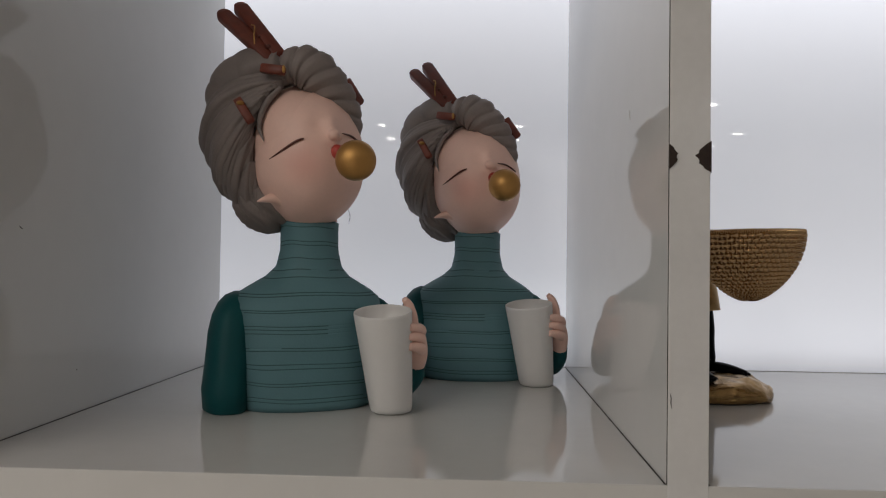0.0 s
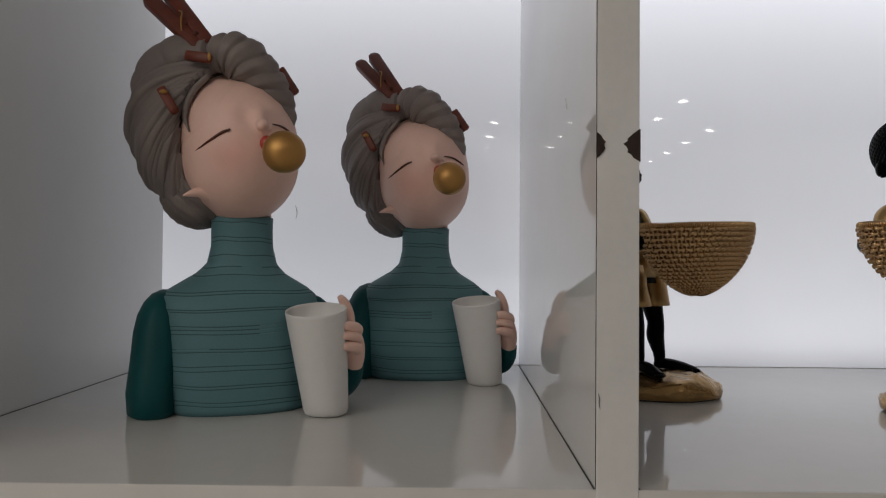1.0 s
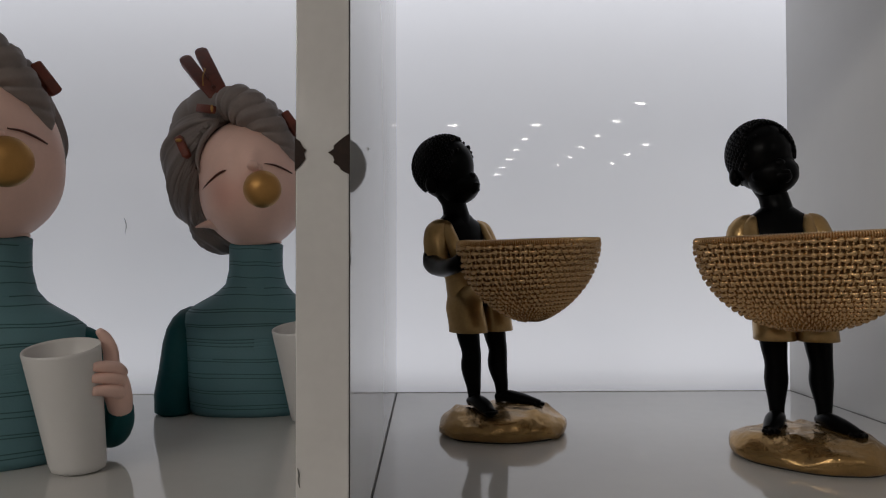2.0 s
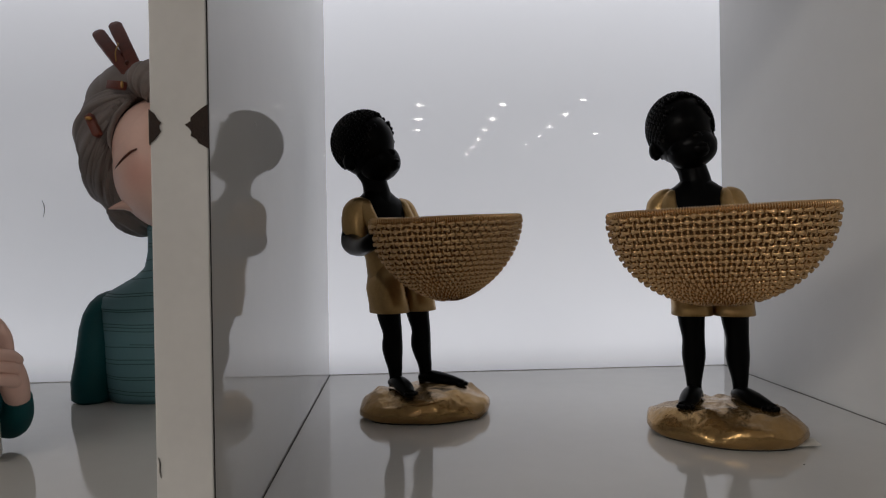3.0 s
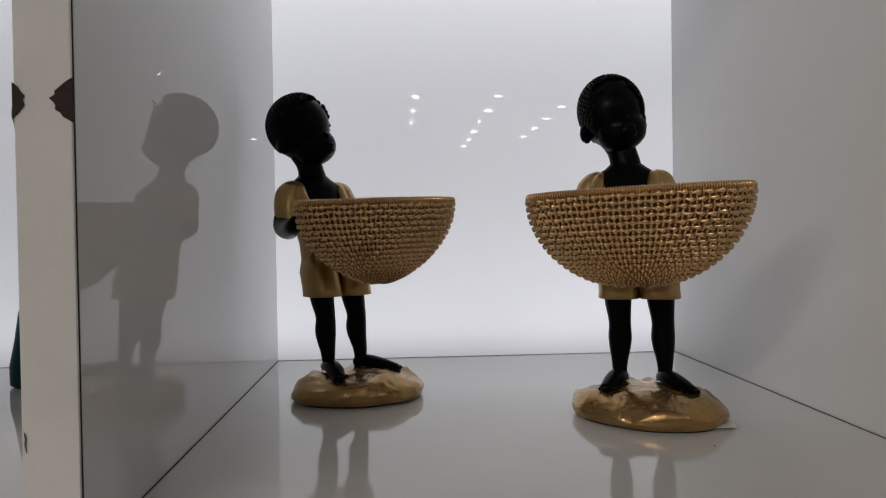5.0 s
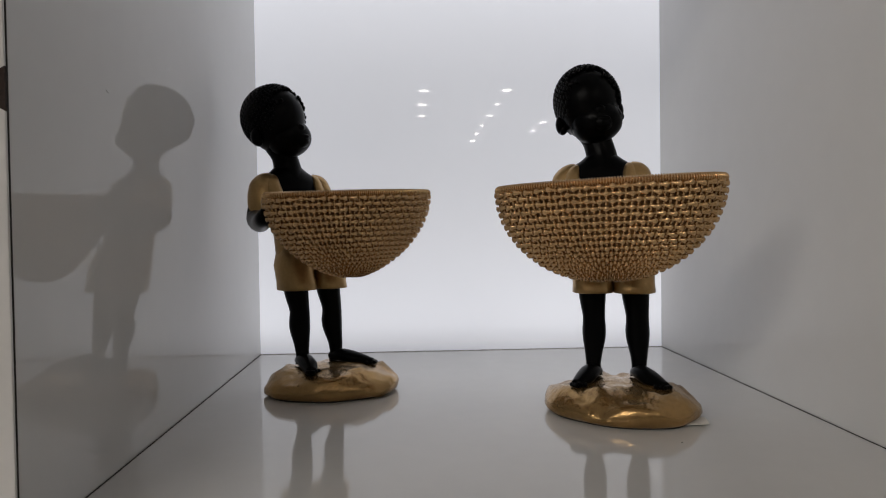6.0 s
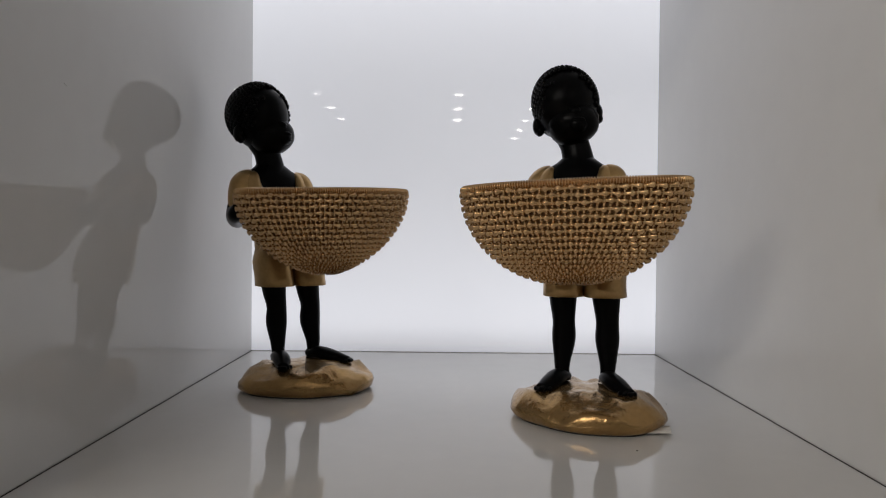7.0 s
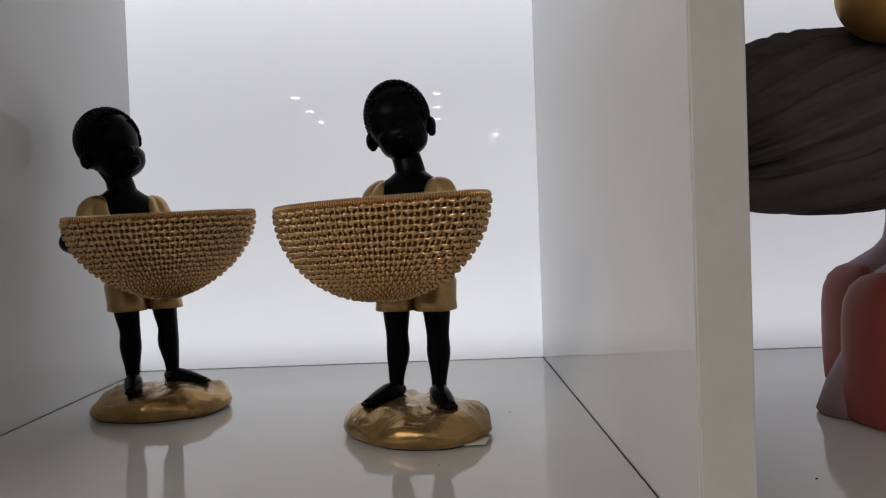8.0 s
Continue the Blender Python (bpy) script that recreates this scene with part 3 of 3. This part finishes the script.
def basket_boy(seed, nod=(0.0, 0.0), fullness=1.34, stretch=0.0):
    """A standing child figure in a gold vest and shorts, on a rock base, holding a wide wicker bowl."""
    c = Cast()
    rnd = np.random.RandomState(seed)
    # rock base
    ph = rnd.uniform(0, 6.28, 8)
    th = np.linspace(0, 2 * np.pi, 72, endpoint=False)
    rings = []
    for z, k in ((0.0, 0.90), (0.0016, 0.945), (0.0028, 0.975), (0.006, 1.0), (0.0105, 0.985), (0.0143, 0.93), (0.0180, 0.82), (0.0210, 0.66), (0.0230, 0.47), (0.0240, 0.25), (0.0244, 0.06)):
        w = 1 + 0.035 * np.sin(2 * th + ph[0]) + 0.025 * np.sin(3 * th + ph[1] + 60 * z) + 0.012 * np.sin(7 * th + ph[2] + 200 * z)
        dz = (0.0018 * np.sin(3 * th + ph[3] + 9 * k) + 0.0014 * np.sin(6 * th + ph[4] - 14 * k) + 0.0010 * np.sin(11 * th + 25 * k + ph[5]) + 0.0009 * np.abs(np.sin(4 * th + 16 * k + ph[6])) - 0.0008 * np.abs(np.sin(3 * th - 21 * k + ph[7]))) * (0 if z < 0.004 else min(1.0, 1.6 * k) * (0.5 if k < 0.5 else 1.0))
        ex, ey = 0.0580 * k * w * np.cos(th), 0.0505 * k * w * np.sin(th)
        rings.append(np.stack([0.819 * ex + 0.574 * ey, -0.574 * ex + 0.819 * ey + 0.003, z + dz], 1))
    c.grid(rings, M_ROCK, pick=lambda i, j: M_SEAM if i < 1 else M_ROCK)
    # legs and feet
    stand = len(c.v)
    for s, hx, kx, ax, ty, tx in ((-1, -0.0245, -0.0245, -0.0255, -0.006, -0.0365), (1, 0.0078, 0.0083, 0.0086, -0.004, 0.0265)):
        c.tube([(hx, 0.030, 0.100), (kx, 0.029, 0.084), (kx + 0.0005, 0.028, 0.070), (kx, 0.030, 0.056), (ax, 0.028, 0.040), (ax, 0.027, 0.031), (ax, 0.026, 0.025)],
               [0.0118, 0.0102, 0.0086, 0.0090, 0.0064, 0.0056, 0.0070], M_BLACK, 24, steps=40)
        c.tube([(ax - s * 0.001, 0.031, 0.0275), (ax + s * 0.002, 0.020, 0.0290), ((ax + tx) / 2, 0.008, 0.0265), (tx, ty, 0.0235)], [0.0062, 0.0074, 0.0074, 0.0045], M_BLACK, 18, steps=20, flat=0.75)
        for k in range(5):
            o = (k - 2) * 0.0028
            c.ball((tx - 0.3 * s * abs(o) + o * 0.9, ty - 0.002 + abs(o) * 0.5, 0.0235), (0.0018, 0.003, 0.0018), M_BLACK, 10)
    # shorts
    for s, x in ((-1, -0.0235), (1, 0.0075)):
        c.loft([(x, 0.029, 0.0885, 0.0150, 0.0165), (x, 0.029, 0.0890, 0.0162, 0.0178), (x, 0.029, 0.096, 0.0158, 0.0176), (x + 0.001 * s, 0.030, 0.110, 0.0152, 0.0175), (-0.008 + 0.6 * (x + 0.008), 0.032, 0.130, 0.0150, 0.0170)], M_BRONZE, 36, power=2.4)
    # trunk and vest
    c.loft([(-0.009, 0.033, 0.112, 0.0265, 0.0195), (-0.010, 0.034, 0.135, 0.0245, 0.0185), (-0.011, 0.036, 0.155, 0.0255, 0.0180), (-0.012, 0.038, 0.172, 0.0275, 0.0165), (-0.0125, 0.039, 0.1825, 0.0290, 0.0150), (-0.013, 0.040, 0.1875, 0.0242, 0.0132), (-0.0135, 0.041, 0.1910, 0.0178, 0.0118), (-0.015, 0.0415, 0.196, 0.0112, 0.0105)], M_BLACK, 40)
    c.loft([(-0.009, 0.033, 0.118, 0.0273, 0.0203), (-0.010, 0.034, 0.135, 0.0255, 0.0195), (-0.011, 0.036, 0.150, 0.0266, 0.0190), (-0.0115, 0.037, 0.158, 0.0272, 0.0186)], M_BRONZE, 40)
    for s in (-1, 1):
        c.tube([(-0.0115 + s * 0.0205, 0.022, 0.154), (-0.012 + s * 0.0225, 0.0240, 0.169), (-0.0125 + s * 0.0225, 0.034, 0.1830), (-0.012 + s * 0.0225, 0.050, 0.177), (-0.0115 + s * 0.0205, 0.053, 0.155)], [0.0042, 0.0044, 0.0046, 0.0044, 0.0042], M_BRONZE, 16, steps=28, flat=1.5)
        # short sleeve, bare forearm, hand on the bowl
        c.tube([(-0.0125 + s * 0.0190, 0.039, 0.1830), (-0.012 + s * 0.0275, 0.038, 0.1775), (-0.012 + s * 0.0315, 0.037, 0.164), (-0.012 + s * 0.0325, 0.036, 0.153)], [0.0080, 0.0108, 0.0112, 0.0106], M_BRONZE, 26, steps=24, shape=lambda q, a: 1 + 0.025 * np.sin(5 * a + 6 * q) * (q > 0.5))
        c.tube([(-0.012 + s * 0.030, 0.037, 0.160), (-0.012 + s * 0.031, 0.036, 0.149)], [0.0088, 0.0085], M_BLACK, 18, steps=8)
    # neck and head, turned a little to its left
    c.tube([(-0.0135, 0.041, 0.182), (-0.015, 0.042, 0.194), (-0.020, 0.042, 0.206), (-0.026, 0.044, 0.216)], [0.0165, 0.0122, 0.0108, 0.012], M_BLACK, 24, steps=20)
    turn = Matrix.Translation((-0.0265 + nod[0], 0.046, 0.2358 + nod[1])) @ Matrix.Rotation(radians(19), 4, "Z") @ Matrix.Rotation(radians(-13), 4, "Y")
    at = lambda x, y, z: tuple(turn @ Vector((x, y, z)))
    ax = tuple(turn.to_3x3() @ Vector((0, 0, 1)))
    c.ball(at(0, 0, 0.001), (0.0252, 0.0278, 0.0285), M_BLACK, 40, axis=ax)
    c.ball(at(0, -0.012, -0.016), (0.0205, 0.0185, 0.0175), M_BLACK, 32, axis=ax)
    c.ball(at(0.0, -0.024, -0.019), (0.009, 0.008, 0.0075), M_BLACK, 22, axis=ax)
    c.ball(at(0.0, -0.0285, -0.0160), (0.0065, 0.0036, 0.0026), M_BLACK, 16, axis=ax)
    c.ball(at(0.0, -0.0280, -0.0208), (0.0060, 0.0036, 0.0028), M_BLACK, 16, axis=ax)
    c.ball(at(0.0, -0.0262, -0.0085), (0.0048, 0.0042, 0.0040), M_BLACK, 16, axis=ax)
    for s in (-1, 1):
        c.ball(at(s * 0.0095, -0.0165, -0.015), (0.0105, 0.0085, 0.0095), M_BLACK, 20, axis=ax)
        c.ball(at(s * 0.0252, 0.003, -0.0105), (0.0040, 0.0060, 0.0074), M_BLACK, 18, axis=ax)
        c.ball(at(s * 0.0245, 0.001, -0.0155), (0.0034, 0.0040, 0.0040), M_BLACK, 14, axis=ax)
    # tight curls as small beads over the skull
    c.ball(at(0, 0.0050, 0.0045), (0.0256, 0.0270, 0.0272), M_CURL, 40, axis=ax)
    n = 760
    for k in range(n):
        u = 1 - 2 * (k + 0.5) / n
        a = k * 2.399963
        d = np.array([math.sqrt(1 - u * u) * math.cos(a), math.sqrt(1 - u * u) * math.sin(a), u])
        if d[1] < (-0.62 - 0.25 * d[2] if d[2] > -0.3 else 0.0) + (0.30 if d[2] > 0.55 else 0.0) or d[2] < -0.72:
            continue
        q = at(d[0] * 0.0256, d[1] * 0.0282 + 0.0042 * max(0.0, d[1]), 0.0025 + d[2] * 0.0288)
        c.ball(q, (0.0019, 0.0019, 0.0019), M_CURL, 6)
    # the child leans to one side: shift the body above the base
    v = np.array(c.v)
    body = np.arange(len(v)) >= stand
    levels = [0.0, 0.04, 0.12, 0.18, 0.215, 0.3]
    v[body, 0] += np.interp(v[body, 2], levels, [0.0043, 0.0043, 0.001, -0.003, 0.0035, 0.0035])
    v[body, 1] += np.interp(v[body, 2], levels, [-0.009, -0.009, 0.0, 0.007, 0.009, 0.009])
    v[body, 2] += np.interp(v[body, 2], levels, [0.0, 0.0, 0.0, 0.001, 0.003, 0.003])
    c.v = list(map(tuple, v))
    for s, ex, gx in ((-1, -0.0475, -0.0740), (1, 0.0165, 0.0440)):
        c.tube([(ex, 0.043, 0.162), (ex + s * 0.003, 0.040, 0.151), ((ex + gx) / 2, 0.014, 0.147), (gx + s * 0.001, -0.018, 0.149), (gx + s * 0.0015, -0.030, 0.154)], [0.0086, 0.0090, 0.0080, 0.0068, 0.0066], M_BLACK, 18, steps=30)
    bowl(c, fullness, stretch)
    return c


def bowl(c, fullness, stretch):
    """A wide boat-shaped wicker bowl: strands woven over and under upright stakes, a backing coloured dark as the shade
    in the gaps, a wrapped rim.
    """
    A, B, H, cx, cy, top = 0.0755 + stretch, 0.0365, 0.0635, -0.0067 - stretch, -0.0394, 0.1673
    stakes, rows = 88, 20
    fine = np.linspace(0, 2 * np.pi, 2001)
    arc = np.concatenate([[0], np.cumsum(np.hypot(np.diff(A * np.cos(fine)), np.diff(B * np.sin(fine))))])

    def wall(v, u, out):
        """A point of the wall: v from 0 at the foot to 1 at the rim, u round it, out along its normal."""
        cv, sv = np.cos(v * np.pi / 2), np.sin(v * np.pi / 2)
        a = 0.08 + 0.92 * sv ** fullness
        n = np.stack([np.cos(u) / A, np.sin(u) / B, -0.9 * cv / H + 0 * u], -1)
        n /= np.linalg.norm(n, axis=-1, keepdims=True)
        p = np.stack([cx + A * a * np.cos(u), cy + B * a * np.sin(u), top - H * cv ** 1.05 + 0.0027 * np.cos(u) * v], -1)
        return p + n * np.asarray(out)[..., None], n

    rnd = np.random.RandomState(12)
    k = np.linspace(0, stakes, stakes * 5, endpoint=False)
    u = np.interp(k / stakes * arc[-1], arc, fine)
    for i in range(rows):                               # strands
        v = (i + 0.75) / (rows + 0.3)
        wob = 0.006 * np.interp(k, np.arange(stakes + 1), rnd.uniform(-1, 1, stakes + 1))
        p, n = wall(v + wob, u, 0.0011 * np.cos(np.pi * (k + i)) + 0.0008)
        t = np.roll(p, -1, 0) - np.roll(p, 1, 0)
        t /= np.linalg.norm(t, axis=1, keepdims=True)
        b = np.cross(t, n)
        th = np.linspace(0, 2 * np.pi, 8, endpoint=False)
        fat = (0.00225 * (0.86 + 0.14 * np.cos(np.pi * (k + i))))[:, None, None]
        ring = p[:, None] + fat * np.sin(th)[None, :, None] * b[:, None] + 0.0012 * np.cos(th)[None, :, None] * n[:, None]
        c.grid(np.concatenate([ring, ring[:1]]), M_WEAVE, caps=False)
    vv = np.linspace(0.02, 1.0, 26)
    for j in range(stakes):                             # stakes
        uj = np.interp(j / stakes * arc[-1], arc, fine)
        p, n = wall(vv, np.full_like(vv, uj), -0.0003 + 0 * vv)
        c.tube(p, [0.0011] * len(vv), M_WEAVE, 6)
    lin = np.linspace(0, 2 * np.pi, 120, endpoint=False)
    # backing shell, its dark colour stands in for shade between the strands
    c.grid([wall(np.full_like(lin, v), lin, -0.0016 + 0 * lin)[0] for v in np.linspace(0, 1, 22)], M_GAP_SHADE)
    c.grid([wall(np.full_like(lin, v), lin, -0.0040 + 0 * lin)[0] for v in np.linspace(1, 0, 16)], M_WEAVE)
    uu = np.interp(np.linspace(0, arc[-1], 2200), arc, fine)
    path = np.stack([cx + (A - 0.0006) * np.cos(uu), cy + (B - 0.0006) * np.sin(uu), top + 0.0012 + 0.0027 * np.cos(uu)], 1)
    wrap = lambda s, a: 1 + 0.26 * np.sin(2 * np.pi * 200 * s + 0.5 * np.sin(a))
    c.tube(path, [0.0025] * len(path), M_WEAVE, 10, shape=wrap)


BOY = dict(category="figurine", group="basket bearers")
basket_boy(4).build("basket_figurine", pose(0.1057, 0.3128, 0, 0, 0, 38.4), label="black cast child figure in gold clothes holding a wicker bowl", **BOY)
basket_boy(9, (-0.0030, 0.0010), 1.03, 0.001).build("basket_figurine", pose(0.3284, 0.2129, 0, 0, 0, -16.9), label="black cast child figure with wicker bowl, tag under gold base", **BOY)


def swept_bust():
    """A bust with terracotta sleeves, mauve body and charcoal hair blown out to one side, with a gold ball on the hair."""
    c = Cast()
    torso(c, M_MAUVE, M_MAUVE, M_RUST)
    c.loft([(0.070, -0.010, 0.0, 0.0165, 0.027), (0.071, -0.010, 0.003, 0.0200, 0.031), (0.070, -0.007, 0.045, 0.0205, 0.033), (0.062, -0.001, 0.085, 0.0175, 0.031), (0.051, 0.002, 0.103, 0.0085, 0.019), (0.046, 0.002, 0.1055, 0.003, 0.009)], M_RUST, 40, power=2.3)
    c.ball((0.0, -0.012, 0.225), (0.052, 0.06, 0.058), M_SKIN, 48)
    return c


def swept_hair(c):
    c.ball((-0.082, 0.028, 0.219), (0.125, 0.062, 0.066), M_DARKHAIR, 200, axis=(-0.8, 0.1, -0.5), shape=hair_strands(22, 0.17, 1.9, 3))
    c.tube([(0.0, 0.01, 0.212), (-0.085, 0.005, 0.190), (-0.145, 0.01, 0.174), (-0.185, 0.02, 0.164)], [0.03, 0.032, 0.022, 0.003], M_DARKHAIR, 48, steps=50, shape=lambda s, a: 1 + 0.08 * np.sin(6 * a + 4 * s))
    c.loft([(-0.088, 0.022, 0.0, 0.008, 0.016), (-0.088, 0.022, 0.003, 0.0105, 0.018), (-0.082, 0.020, 0.025, 0.010, 0.016), (-0.076, 0.018, 0.048, 0.005, 0.010)], M_MAUVE, 28)
    c.ball((-0.078, -0.034, 0.298), (0.036, 0.036, 0.034), M_GOLD, 40)


thing = swept_bust()
swept_hair(thing)
thing.build("bust_figurine", pose(0.733, 0.212, 0, 0, 0, 8), label="cast bust with charcoal swept hair, terracotta sleeves and a gold ball", category="bust figurine")
thing = swept_bust()
thing.ball((0.0, 0.02, 0.235), (0.07, 0.07, 0.065), M_DARKHAIR, 120, axis=(-1, 0.1, -0.2), shape=hair_strands(18, 0.08, 1.0, 5))
thing.build("bust_figurine", pose(0.787, 0.345, 0, 0, 0, 8), label="cast bust with charcoal hair and terracotta sleeves, standing behind another", category="bust figurine")

# ---------------------------------------------------------------- small things on the shelf
bm = bmesh.new()
box(bm, -0.013, -0.009, 0.0, 0.013, 0.009, 0.0005)
for v in bm.verts:
    if v.co.x > 0.01:
        v.co.z += 0.0022
tag_ob = mesh_object("paper_tag", bm, M_PAPER)
tag_ob.matrix_world = pose(0.366, 0.180, 0.0003, 0, 0, -14)
tagged(tag_ob, "small white paper tag peeping from under a figurine base", "paper tag")


def crumb(x, y, s, turn):
    c = Cast()
    c.ball((0, 0, s * 0.3), (s, s * 0.5, s * 0.35), M_SEAM, 8, shape=lambda d, a, p: 1 + 0.3 * np.sin(3 * a + 2 * p))
    return c.build("crumb", pose(x, y, 0, 0, 0, turn), "tiny dark crumb of dirt on the shelf", "crumb", "crumbs on the shelf")


for x, y, s, turn in ((0.559, 0.086, 0.0011, 30), (0.402, 0.265, 0.0008, 70), (0.345, 0.135, 0.0007, 0), (-0.40, 0.33, 0.0008, 10)):
    crumb(x, y, s, turn)


def scratch(points, mat, r=0.0004):
    """A fine dark scratch or hair that clings to a surface."""
    c = Cast()
    c.tube(points, [r * 0.5, r, r, r * 0.4], mat, 6, steps=14)
    return c.build("scratch", Matrix(), "fine dark scratch on a glossy panel", "scratch", "scratches on the panels")


y = DEPTH - 0.0004
scratch([(-0.3165, y, 0.2045), (-0.3145, y, 0.1985), (-0.3142, y, 0.1930), (-0.3155, y, 0.1860)], M_GREYJOINT)
x = -BOARD - 0.0003
scratch([(x, 0.1165, 0.2470), (x, 0.1180, 0.2500), (x, 0.1195, 0.2530), (x, 0.1205, 0.2560)], M_SOFTJOINT, 0.00025)
x = -PITCH + 0.0003
scratch([(x, 0.082, 0.1580), (x, 0.083, 0.1572), (x, 0.085, 0.1562), (x, 0.086, 0.1555)], M_GREYJOINT)
scratch([(x, 0.166, 0.0380), (x, 0.1665, 0.0376), (x, 0.167, 0.0372), (x, 0.1675, 0.0370)], M_GREYJOINT)
scratch([(0.0003, 0.103, 0.2212), (0.0003, 0.105, 0.2208), (0.0003, 0.107, 0.2202), (0.0003, 0.109, 0.2200)], M_SOFTJOINT, 0.00025)
scratch([(-0.0240, -0.0008, 0.0560), (-0.0234, -0.0008, 0.0530), (-0.0236, -0.0008, 0.0505), (-0.0230, -0.0008, 0.0470)], M_GREYJOINT)
